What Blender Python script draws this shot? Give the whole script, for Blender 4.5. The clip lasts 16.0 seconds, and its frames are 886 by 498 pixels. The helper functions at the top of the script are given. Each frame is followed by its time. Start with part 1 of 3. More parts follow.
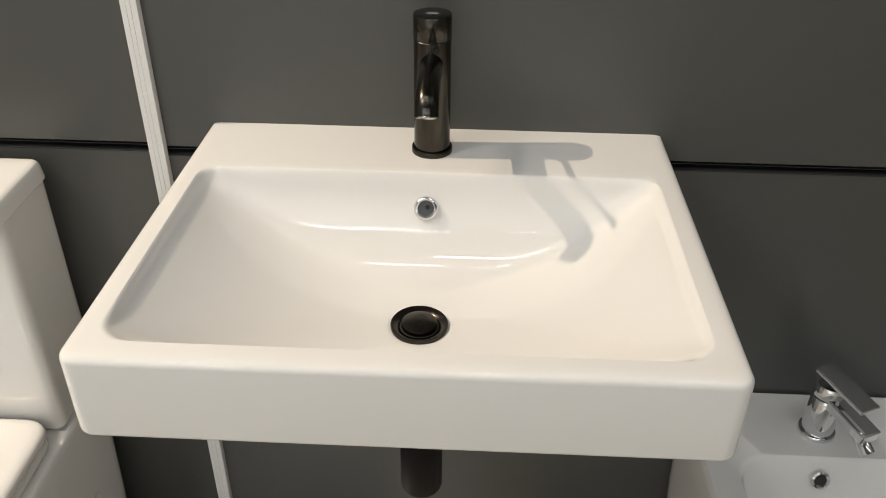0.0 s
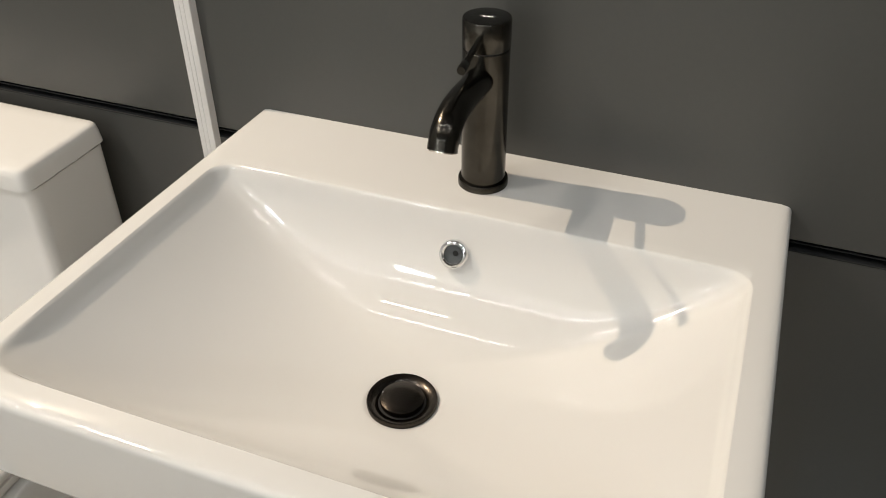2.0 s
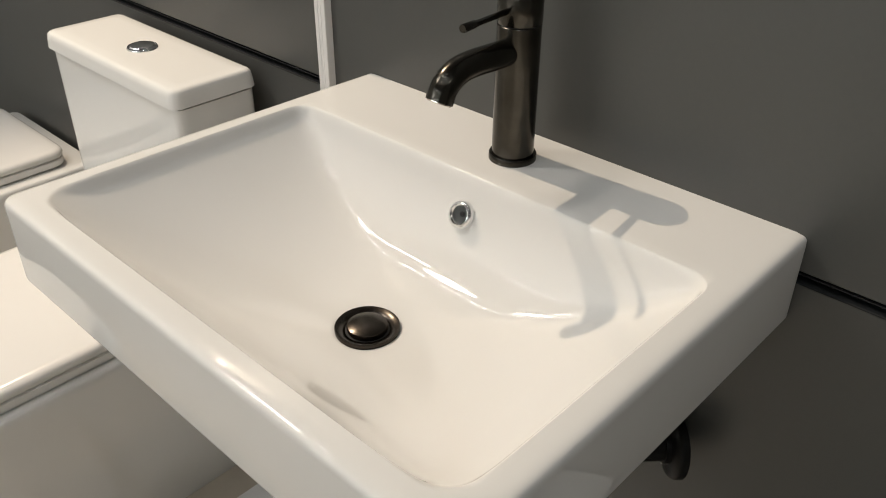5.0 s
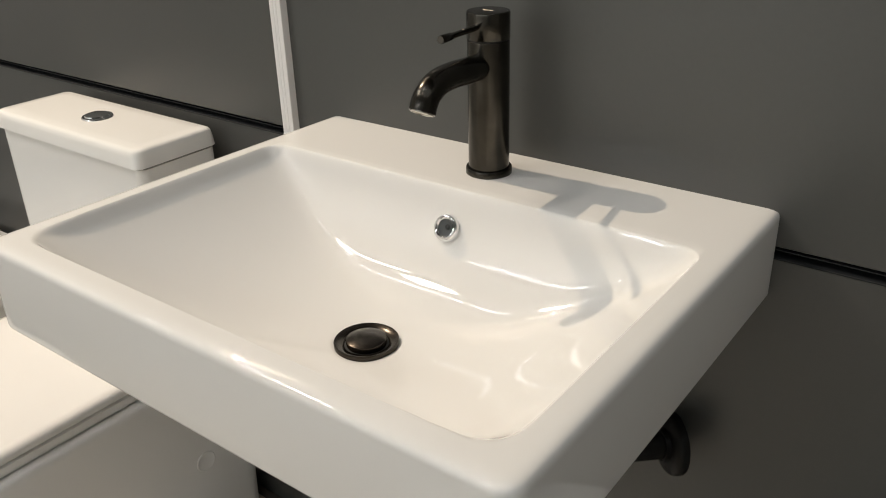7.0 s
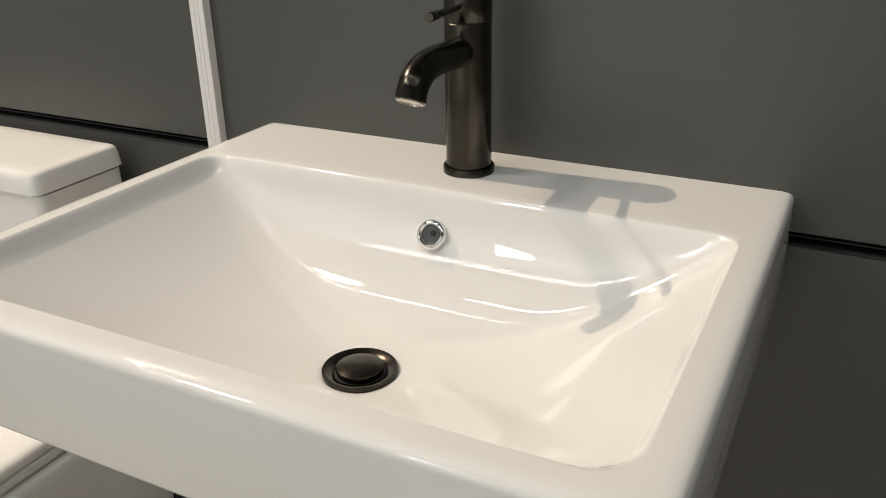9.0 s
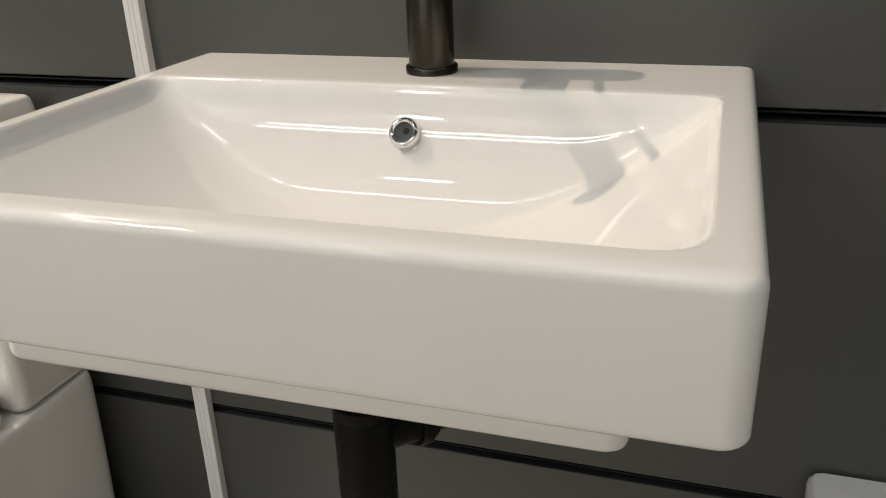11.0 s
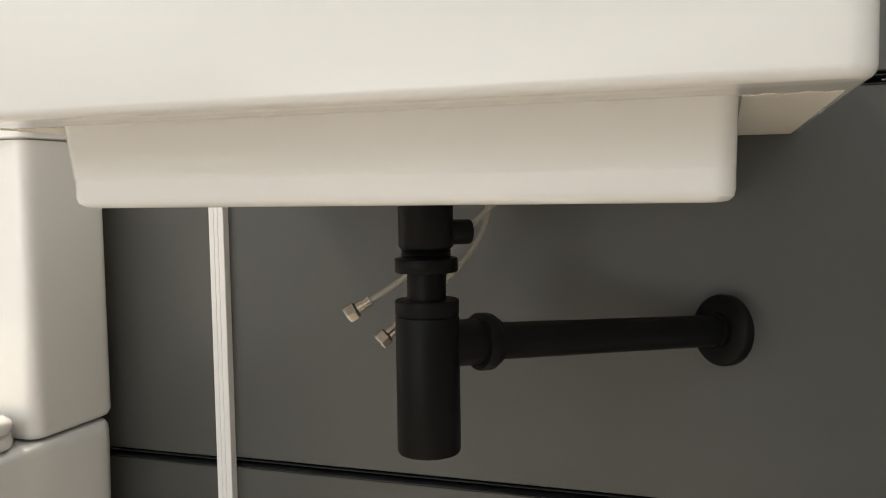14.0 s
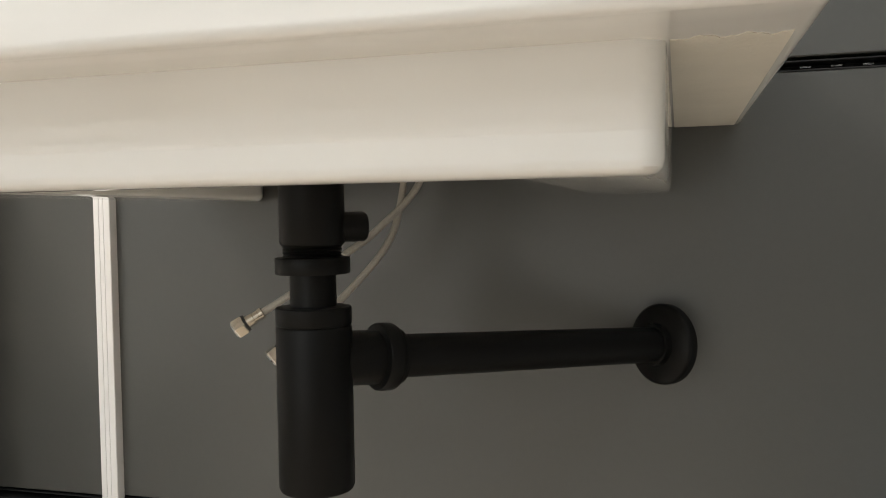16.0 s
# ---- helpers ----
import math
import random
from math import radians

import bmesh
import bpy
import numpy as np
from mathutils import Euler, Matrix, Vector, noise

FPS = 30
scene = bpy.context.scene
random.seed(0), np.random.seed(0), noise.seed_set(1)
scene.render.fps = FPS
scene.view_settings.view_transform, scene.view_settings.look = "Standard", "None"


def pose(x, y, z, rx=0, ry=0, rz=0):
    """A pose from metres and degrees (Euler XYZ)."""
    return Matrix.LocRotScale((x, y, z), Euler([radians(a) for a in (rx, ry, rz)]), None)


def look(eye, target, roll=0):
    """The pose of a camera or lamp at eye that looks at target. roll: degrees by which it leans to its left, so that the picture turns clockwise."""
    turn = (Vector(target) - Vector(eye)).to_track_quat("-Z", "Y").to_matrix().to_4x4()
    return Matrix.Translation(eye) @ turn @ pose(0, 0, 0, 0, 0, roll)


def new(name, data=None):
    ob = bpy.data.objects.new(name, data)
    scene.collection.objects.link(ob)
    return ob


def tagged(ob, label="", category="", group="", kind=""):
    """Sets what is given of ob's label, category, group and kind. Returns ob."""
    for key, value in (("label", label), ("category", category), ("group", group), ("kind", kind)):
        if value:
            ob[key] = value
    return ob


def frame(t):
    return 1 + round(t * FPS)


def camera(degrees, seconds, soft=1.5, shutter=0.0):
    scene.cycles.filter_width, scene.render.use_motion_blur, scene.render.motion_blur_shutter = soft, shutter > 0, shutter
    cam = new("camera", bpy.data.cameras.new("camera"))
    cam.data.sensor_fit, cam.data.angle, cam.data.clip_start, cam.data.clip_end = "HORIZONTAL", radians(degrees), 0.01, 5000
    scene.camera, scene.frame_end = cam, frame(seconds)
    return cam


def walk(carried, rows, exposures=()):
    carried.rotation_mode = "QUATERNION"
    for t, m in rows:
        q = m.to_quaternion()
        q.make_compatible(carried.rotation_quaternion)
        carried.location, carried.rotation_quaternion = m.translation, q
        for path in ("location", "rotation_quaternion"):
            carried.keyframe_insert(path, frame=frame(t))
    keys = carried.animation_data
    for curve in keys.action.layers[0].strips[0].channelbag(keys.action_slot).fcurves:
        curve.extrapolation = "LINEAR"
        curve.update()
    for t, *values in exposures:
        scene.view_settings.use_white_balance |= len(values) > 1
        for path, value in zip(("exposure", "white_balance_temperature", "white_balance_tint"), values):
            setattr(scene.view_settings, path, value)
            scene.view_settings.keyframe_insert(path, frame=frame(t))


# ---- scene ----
cam = camera(55.0, 16.0, soft=1.0)
PATH = [
    (0, (0.05, -1.03, 1.339), (-0.015, 0.638, 0.237), 0.7),
    (0.5, (0.103, -0.974, 1.343), (-0.085, 0.678, 0.232), -0.1),
    (1, (0.158, -0.919, 1.331), (-0.151, 0.701, 0.2), 0.4),
    (1.5, (0.181, -0.839, 1.315), (-0.238, 0.733, 0.153), 0.5),
    (2, (0.23, -0.771, 1.314), (-0.357, 0.726, 0.125), -0.4),
    (2.5, (0.292, -0.716, 1.304), (-0.462, 0.703, 0.113), 0.6),
    (3, (0.37, -0.673, 1.297), (-0.603, 0.604, 0.104), -0.5),
    (3.5, (0.439, -0.64, 1.288), (-0.661, 0.542, 0.108), 0.4),
    (4, (0.488, -0.651, 1.287), (-0.671, 0.503, 0.136), 0.2),
    (6.5, (0.513, -0.796, 1.195), (-0.588, 0.595, 0.273), -0.9),
    (7, (0.497, -0.798, 1.189), (-0.602, 0.624, 0.311), -1.8),
    (7.5, (0.454, -0.777, 1.177), (-0.619, 0.678, 0.322), -2.0),
    (8, (0.412, -0.777, 1.16), (-0.597, 0.729, 0.315), -1.9),
    (10.5, (0.279, -0.842, 1.063), (-0.345, 0.884, 0.266), -1.4),
    (11, (0.269, -0.852, 1.021), (-0.321, 0.886, 0.227), -2.2),
    (11.5, (0.277, -0.853, 0.953), (-0.299, 0.9, 0.181), -2.2),
    (12, (0.284, -0.833, 0.876), (-0.31, 0.939, 0.165), -2.2),
    (12.5, (0.281, -0.816, 0.792), (-0.4, 0.996, 0.29), -3.4),
    (13, (0.273, -0.839, 0.744), (-0.428, 1.02, 0.517), -4.1),
    (13.5, (0.245, -0.903, 0.715), (-0.446, 0.968, 0.58), -1.9),
    (14, (0.229, -0.935, 0.703), (-0.404, 0.957, 0.561), -0.9),
    (14.5, (0.228, -0.95, 0.697), (-0.385, 0.949, 0.556), 0.2),
    (15, (0.245, -0.924, 0.701), (-0.338, 0.982, 0.54), 0.3),
    (15.5, (0.247, -0.874, 0.687), (-0.306, 1.04, 0.506), -0.3),
    (16, (0.24, -0.825, 0.674), (-0.294, 1.101, 0.596), -0.9),
]
walk(cam, [(t, look(eye, target, roll)) for t, eye, target, roll in PATH],
     [(0.0, -0.45), (2.0, -0.53), (3.0, -0.50), (4.0, -0.58), (6.5, -0.51), (11.2, -0.55), (12.0, -0.40), (12.5, -0.16), (13.0, -0.02), (13.5, 0.10), (16.0, 0.28)])

# ---- light and air ----
world = bpy.data.worlds.new("showroom_air")
world.use_nodes = True
world.node_tree.nodes["Background"].inputs[0].default_value = (0.75, 0.85, 1.0, 1)
world.node_tree.nodes["Background"].inputs[1].default_value = 0.25
scene.world = world


def area_lamp(name, eye, target, sx, sy, power, colour, shape="RECTANGLE"):
    """A flat lamp at eye facing target: ceiling lamps and added fill panels."""
    d = bpy.data.lights.new(name, "AREA")
    d.shape, d.size, d.size_y, d.energy, d.color = shape, sx, sy, power, colour
    ob = new(name, d)
    ob.matrix_world = look(eye, target)
    return ob


def spot_lamp(name, eye, target, power, colour, radius=0.03, cone=60):
    d = bpy.data.lights.new(name, "SPOT")
    d.energy, d.color, d.shadow_soft_size, d.spot_size, d.spot_blend = power, colour, radius, radians(cone), 0.6
    ob = new(name, d)
    ob.matrix_world = look(eye, target)
    return ob


Y_BACK, X_WEST, FILL_TINT = -4.2, -2.58, (1.0, 0.98, 0.94)
WARM, COOL, LED, FAR = (1.0, 0.815, 0.61), (0.84, 0.93, 1.0), (0.96, 0.985, 1.0), (0.90, 0.965, 1.0)
spot_lamp("track_spot_key", (-1.72, -0.135, 2.70), (0.05, -0.2, 0.8), 212, WARM, 0.012, 80)
spot_lamp("track_spot_side", (-1.45, -1.15, 2.70), (-0.50, 0.0, 0.62), 64, (1.0, 0.92, 0.82), 0.12, 62)
for name, y, power in (("led_row_near", -0.85, 9.5), ("led_row_far", -3.85, 18)):
    for x in (-1.27, 1.27):
        area_lamp(name, (x, y, 2.82), (x, y * 0.98, 0), 2.45, 0.026, power, LED if y > -1 else FAR)
# small added lamp, placed to throw the tap's soft shadow on the wall
area_lamp("front_left_lamp", (-1.5, Y_BACK + 0.03, 2.35), (-0.3, 0, 1.0), 0.24, 0.24, 9, COOL)
# added fill: nested panels low on the back wall, stepped for soft edges
for k in range(5):
    west, east, high = X_WEST + 0.75 - 0.18 * k, -0.68 + 0.34 * k, 0.62 + 0.16 * k
    mid, wide = (west + east) / 2, east - west
    area_lamp("low_fill_panel", (mid, Y_BACK + 0.03 + 0.004 * k, 0.08 + high / 2), (mid, 0, 0.08 + high / 2), wide, high, 1.0 * wide * high, FILL_TINT)
# added lamp that brightens the unseen back wall for a soft reflection
area_lamp("back_wall_fill", (-1.25, Y_BACK + 0.55, 2.82), (-1.25, Y_BACK, 0.75), 2.4, 0.08, 22, FILL_TINT)
for place in ((-1.9, -1.5, 2.8), (-0.85, -1.6, 2.8), (0.05, -1.45, 2.8), (0.9, -1.6, 2.8), (1.8, -1.4, 2.8), (2.2, -0.5, 2.8)):
    area_lamp("downlight", place, (place[0], place[1], 0), 0.28, 0.085, 3.8 if place[0] < 0.5 else 1.7, (1.0, 0.94, 0.85))


# ---- materials ----
def mat(name, colour, rough=0.5, metal=0.0, spec=0.5, coat=0.0, noise_scale=40.0, vary=0.06, bump=0.0, bump_scale=200.0,
        rough_vary=0.0, stain=0.0, stain_scale=3.0, random_vary=0.0, aniso=0.0, bump_detail=3):
    """A procedural surface: base colour with fine grain and broad stains, roughness variation and fine relief."""
    m = bpy.data.materials.new(name)
    m.use_nodes = True
    nt = m.node_tree
    b = nt.nodes["Principled BSDF"]
    co = nt.nodes.new("ShaderNodeTexCoord")
    n1 = nt.nodes.new("ShaderNodeTexNoise")
    n1.inputs["Scale"].default_value, n1.inputs["Detail"].default_value = noise_scale, 5
    n2 = nt.nodes.new("ShaderNodeTexNoise")
    n2.inputs["Scale"].default_value, n2.inputs["Detail"].default_value = stain_scale, 4
    for n in (n1, n2):
        nt.links.new(co.outputs["Object"], n.inputs["Vector"])
    add = nt.nodes.new("ShaderNodeMath")
    add.operation = "MULTIPLY_ADD"
    add.inputs[1].default_value, add.inputs[2].default_value = 2 * vary, 1 - vary
    nt.links.new(n1.outputs["Fac"], add.inputs[0])
    add2 = nt.nodes.new("ShaderNodeMath")
    add2.operation = "MULTIPLY_ADD"
    add2.inputs[1].default_value, add2.inputs[2].default_value = 2 * stain, 1 - stain
    nt.links.new(n2.outputs["Fac"], add2.inputs[0])
    mul = nt.nodes.new("ShaderNodeMath")
    mul.operation = "MULTIPLY"
    nt.links.new(add.outputs[0], mul.inputs[0])
    nt.links.new(add2.outputs[0], mul.inputs[1])
    last = mul
    if random_vary:
        oi = nt.nodes.new("ShaderNodeObjectInfo")
        rv = nt.nodes.new("ShaderNodeMath")
        rv.operation = "MULTIPLY_ADD"
        rv.inputs[1].default_value, rv.inputs[2].default_value = 2 * random_vary, 1 - random_vary
        nt.links.new(oi.outputs["Random"], rv.inputs[0])
        m2 = nt.nodes.new("ShaderNodeMath")
        m2.operation = "MULTIPLY"
        nt.links.new(rv.outputs[0], m2.inputs[0])
        nt.links.new(mul.outputs[0], m2.inputs[1])
        last = m2
    vm = nt.nodes.new("ShaderNodeVectorMath")
    vm.operation = "SCALE"
    vm.inputs[0].default_value = colour
    nt.links.new(last.outputs[0], vm.inputs["Scale"])
    nt.links.new(vm.outputs[0], b.inputs["Base Color"])
    b.inputs["Metallic"].default_value = metal
    b.inputs["Specular IOR Level"].default_value = spec
    b.inputs["Coat Weight"].default_value = coat
    b.inputs["Coat Roughness"].default_value = 0.04
    b.inputs["Anisotropic"].default_value = aniso
    rr = nt.nodes.new("ShaderNodeMath")
    rr.operation = "MULTIPLY_ADD"
    rr.inputs[1].default_value, rr.inputs[2].default_value = 2 * rough_vary, rough - rough_vary
    nt.links.new(n2.outputs["Fac"], rr.inputs[0])
    nt.links.new(rr.outputs[0], b.inputs["Roughness"])
    if bump:
        n3 = nt.nodes.new("ShaderNodeTexNoise")
        n3.inputs["Scale"].default_value, n3.inputs["Detail"].default_value = bump_scale, bump_detail
        nt.links.new(co.outputs["Object"], n3.inputs["Vector"])
        bp = nt.nodes.new("ShaderNodeBump")
        bp.inputs["Strength"].default_value, bp.inputs["Distance"].default_value = bump, 0.002
        nt.links.new(n3.outputs["Fac"], bp.inputs["Height"])
        nt.links.new(bp.outputs[0], b.inputs["Normal"])
    return m


CERAMIC = mat("white_glaze", (0.80, 0.79, 0.765), 0.014, 0, 0.65, 0.0, 6, 0.008, 0.022, 30, 0.004, 0.01, 2.0, bump_detail=1)
CLAY = mat("bare_fired_clay", (0.72, 0.68, 0.60), 0.6, 0, 0.3, 0, 30, 0.05, 0.2, 220, 0.05, 0.08, 9)
SEAT = mat("white_seat_plastic", (0.82, 0.80, 0.77), 0.16, 0, 0.5, 0, 8, 0.01, 0.0, 60, 0.03, 0.01, 3)
PANEL = mat("charcoal_panel", (0.066, 0.0665, 0.0625), 0.37, 0, 0.6, 0, 160, 0.05, 0.05, 500, 0.06, 0.10, 2.5, 0.03)
SLOT = mat("black_slot", (0.010, 0.010, 0.011), 0.7, 0, 0.3, 0, 80, 0.1, 0.0)
SLOT_LIP = mat("dark_slot_insert", (0.019, 0.020, 0.021), 0.8, 0.0, 0.3, 0, 80, 0.1, 0.0)
GLINT = mat("bare_aluminium", (0.75, 0.78, 0.8), 0.22, 1.0, 0.5, 0, 60, 0.06, 0.0)
STRIP = mat("white_powder_coat", (0.76, 0.75, 0.74), 0.38, 0, 0.5, 0, 90, 0.02, 0.03, 700, 0.04, 0.03, 5)
GUNMETAL = mat("brushed_gunmetal", (0.066, 0.061, 0.052), 0.21, 1.0, 0.5, 0, 70, 0.22, 0.03, 400, 0.06, 0.5, 32, 0, 0.3)
MATT_BLACK = mat("matt_black_coat", (0.005, 0.005, 0.0048), 0.38, 0, 0.13, 0, 120, 0.08, 0.03, 500, 0.05, 0.08, 6)
BRONZE = mat("dark_bronze_waste", (0.062, 0.054, 0.047), 0.25, 1.0, 0.5, 0, 90, 0.1, 0.02, 400, 0.05, 0.2, 20)
CHROME = mat("polished_chrome", (0.78, 0.79, 0.80), 0.05, 1.0, 0.5, 0, 40, 0.02, 0.0, 200, 0.02, 0.02, 6)
NICKEL = mat("nickel_plate", (0.66, 0.61, 0.53), 0.2, 1.0, 0.5, 0, 120, 0.08, 0.05, 400, 0.05, 0.1, 20)
BRAID = mat("braided_nylon_hose", (0.42, 0.40, 0.36), 0.32, 0.35, 0.5, 0.3, 900, 0.45, 0.5, 1100, 0.05, 0.05, 20)
HOLE = mat("dark_cavity", (0.05, 0.055, 0.055), 0.35, 0, 0.5, 0, 60, 0.3, 0.0)
RUBBER = mat("black_rubber", (0.02, 0.02, 0.02), 0.6)
TILE = mat("greige_floor_tile", (0.50, 0.445, 0.37), 0.33, 0, 0.5, 0, 30, 0.10, 0.06, 120, 0.06, 0.12, 4, 0.05)
GROUT = mat("dark_grout", (0.09, 0.08, 0.07), 0.8, 0, 0.3, 0, 120, 0.15, 0.1, 300)
PAINT = mat("showroom_paint", (0.80, 0.79, 0.76), 0.6, 0, 0.4, 0, 50, 0.03, 0.04, 300, 0, 0.05, 2)
# darker copy of PAINT for the unseen east wall, cuts bounce light there
DIM_EAST = mat("dimming_wall_grey", (0.30, 0.30, 0.29), 0.6, 0, 0.4, 0, 50, 0.03, 0.04, 300, 0, 0.05, 2)
CEILING = mat("dark_ceiling_paint", (0.10, 0.10, 0.10), 0.7, 0, 0.3, 0, 50, 0.03, 0.03, 300, 0, 0.05, 2)


# ---- mesh helpers ----
def mesh_of(bm, material, smooth=True, angle=40):
    me = bpy.data.meshes.new("mesh")
    bmesh.ops.recalc_face_normals(bm, faces=bm.faces[:])
    bm.to_mesh(me)
    bm.free()
    me.materials.append(material)
    if smooth:
        me.polygons.foreach_set("use_smooth", [True] * len(me.polygons))
        me.set_sharp_from_angle(angle=radians(angle))
    return me


def part(name, bm, material, parent=None, label="", smooth=True, angle=40, at=None):
    ob = new(name, mesh_of(bm, material, smooth, angle))
    if at is not None:
        ob.matrix_basis = at
    if parent is not None:
        ob.parent = parent
    if label:
        tagged(ob, label)
    return ob


def thing(name, label, category, group="", kind="", at=None):
    ob = new(name)
    ob.empty_display_size = 0.05
    if at is not None:
        ob.matrix_basis = at
    return tagged(ob, label, category, group, kind)


def loft(bm, rings, cap_start=True, cap_end=True, closed=True):
    """Skins a list of rings of equal length."""
    vs = [[bm.verts.new(p) for p in ring] for ring in rings]
    n = len(vs[0])
    for a, b in zip(vs, vs[1:]):
        for i in range(n if closed else n - 1):
            j = (i + 1) % n
            bm.faces.new((a[i], a[j], b[j], b[i]))
    if cap_start:
        bm.faces.new(vs[0])
    if cap_end:
        bm.faces.new(vs[-1])
    return bm


def turned(profile, seg=48, m=None, cap=True):
    """A turned body: (radius, height) pairs about the z axis."""
    bm = bmesh.new()
    rings = [[(max(r, 1e-5) * math.cos(2 * math.pi * i / seg), max(r, 1e-5) * math.sin(2 * math.pi * i / seg), z) for i in range(seg)] for r, z in profile]
    loft(bm, rings, cap, cap)
    if m is not None:
        bmesh.ops.transform(bm, matrix=m, verts=bm.verts[:])
    return bm


def along(a, b):
    """The pose at a whose z axis points to b."""
    d = Vector(b) - Vector(a)
    return Matrix.Translation(a) @ d.to_track_quat("Z", "Y").to_matrix().to_4x4()


def smooth_path(pts, steps=10):
    """Catmull-Rom curve through points."""
    p = [Vector(q) for q in pts]
    p = [2 * p[0] - p[1]] + p + [2 * p[-1] - p[-2]]
    out = []
    for i in range(1, len(p) - 2):
        for k in range(steps):
            t = k / steps
            a, b, c, d = p[i - 1], p[i], p[i + 1], p[i + 2]
            out.append(0.5 * ((2 * b) + (c - a) * t + (2 * a - 5 * b + 4 * c - d) * t * t + (3 * b - a - 3 * c + d) * t ** 3))
    out.append(p[-2])
    return out


def tube(pts, radius, seg=20, inner=None):
    """A pipe along points; radius is a number or one for each point."""
    pts = [Vector(p) for p in pts]
    rad = radius if isinstance(radius, (list, tuple)) else [radius] * len(pts)
    bm = bmesh.new()
    rings, up = [], None
    for i, p in enumerate(pts):
        d = (pts[min(i + 1, len(pts) - 1)] - pts[max(i - 1, 0)]).normalized()
        if up is None:
            up = d.orthogonal().normalized()
        up = (up - d * up.dot(d)).normalized()
        side = d.cross(up)
        rings.append([p + rad[i] * (math.cos(2 * math.pi * k / seg) * up + math.sin(2 * math.pi * k / seg) * side) for k in range(seg)])
    return loft(bm, rings)


def box(x0, x1, y0, y1, z0, z1, bevel=0.0, seg=3):
    bm = bmesh.new()
    bmesh.ops.create_cube(bm, size=1, matrix=Matrix.Translation(((x0 + x1) / 2, (y0 + y1) / 2, (z0 + z1) / 2)) @ Matrix.Diagonal((x1 - x0, y1 - y0, z1 - z0, 1)))
    if bevel:
        bmesh.ops.bevel(bm, geom=bm.edges[:], offset=bevel, segments=seg, profile=0.5, affect="EDGES")
    return bm


def rrect(x0, x1, y0, y1, z, radii, n=10):
    """A rounded rectangle as a ring; radii at (x1,y1), (x0,y1), (x0,y0), (x1,y0). Extra points lie along the sides."""
    out = []
    cs = [(x1, y1, 0, -1, -1), (x0, y1, 90, 1, -1), (x0, y0, 180, 1, 1), (x1, y0, 270, -1, 1)]
    for (cx, cy, a0, sx, sy), r in zip(cs, radii):
        for k in range(n + 1):
            a = radians(a0 + 90 * k / n)
            out.append(Vector((cx + sx * r + r * math.cos(a), cy + sy * r + r * math.sin(a), z)))
    return out


def densify(ring, count):
    """A ring with points at even steps."""
    pts = ring + [ring[0]]
    acc = [0.0]
    for a, b in zip(pts, pts[1:]):
        acc.append(acc[-1] + (b - a).length)
    out, k = [], 0
    for i in range(count):
        s = acc[-1] * i / count
        while acc[k + 1] < s:
            k += 1
        f = (s - acc[k]) / max(acc[k + 1] - acc[k], 1e-9)
        out.append(pts[k].lerp(pts[k + 1], f))
    return out


def prism(poly, z0, z1, bevel=0.004, seg=3):
    """An upright prism on a plan polygon, with rounded edges."""
    bm = bmesh.new()
    lo = [bm.verts.new((x, y, z0)) for x, y in poly]
    hi = [bm.verts.new((x, y, z1)) for x, y in poly]
    n = len(poly)
    for i in range(n):
        j = (i + 1) % n
        bm.faces.new((lo[i], lo[j], hi[j], hi[i]))
    bm.faces.new(lo[::-1])
    bm.faces.new(hi)
    if bevel:
        bmesh.ops.bevel(bm, geom=bm.edges[:], offset=bevel, segments=seg, profile=0.5, affect="EDGES", clamp_overlap=True)
    return bm


def merge(bm, other):
    me = bpy.data.meshes.new("tmp")
    other.to_mesh(me)
    other.free()
    bm.from_mesh(me)
    bpy.data.meshes.remove(me)
    return bm


# ---- the room ----
X0, X1, Y0, H = -2.6, 2.7, Y_BACK, 2.9
SEAM, FLOOR = -0.3802, 0.055
wall_n = part("wall_north", box(X0 - 0.12, X1 + 0.12, 0.03, 0.15, 0.0, H), SLOT, None, "", False)
tagged(wall_n, "charcoal grey slotted display wall of wide boards", "wall", kind="structure")
# unseen walls close the room; the east one is darkened to dim the right
for nm, b in (("wall_west", (X0 - 0.12, X0, Y0, 0.03, -0.02, H)), ("wall_east", (X1, X1 + 0.12, Y0, 0.03, -0.02, H)), ("wall_south", (X0 - 0.12, X1 + 0.12, Y0 - 0.12, Y0, -0.02, H))):
    tagged(part(nm, box(*b), DIM_EAST if nm == "wall_east" else PAINT, None, "", False), "plain unseen showroom wall", "wall", kind="structure")
tagged(part("ceiling", box(X0 - 0.12, X1 + 0.12, Y0 - 0.12, 0.15, H, H + 0.1), CEILING, None, "", False), "dark grey painted showroom ceiling", "ceiling", kind="structure")
floor = part("floor", box(X0 - 0.12, X1 + 0.12, Y0 - 0.12, 0.15, -0.06, FLOOR - 0.004), GROUT, None, "", False)
tagged(floor, "greige tiled showroom floor with dark joints", "floor", kind="structure")


# ---- wash basin ----
DECK, UNDER, LOWER = 0.85, 0.753, 0.694
OX, OY, CX = 0.302, -0.482, -0.0035
BX0, BX1, BY0, BY1 = -0.282, 0.272, -0.456, -0.122
DX, DY = -0.005, -0.277


def soft_max(values, k):
    m = max(values)
    return m + k * math.log(sum(math.exp((v - m) / k) for v in values))


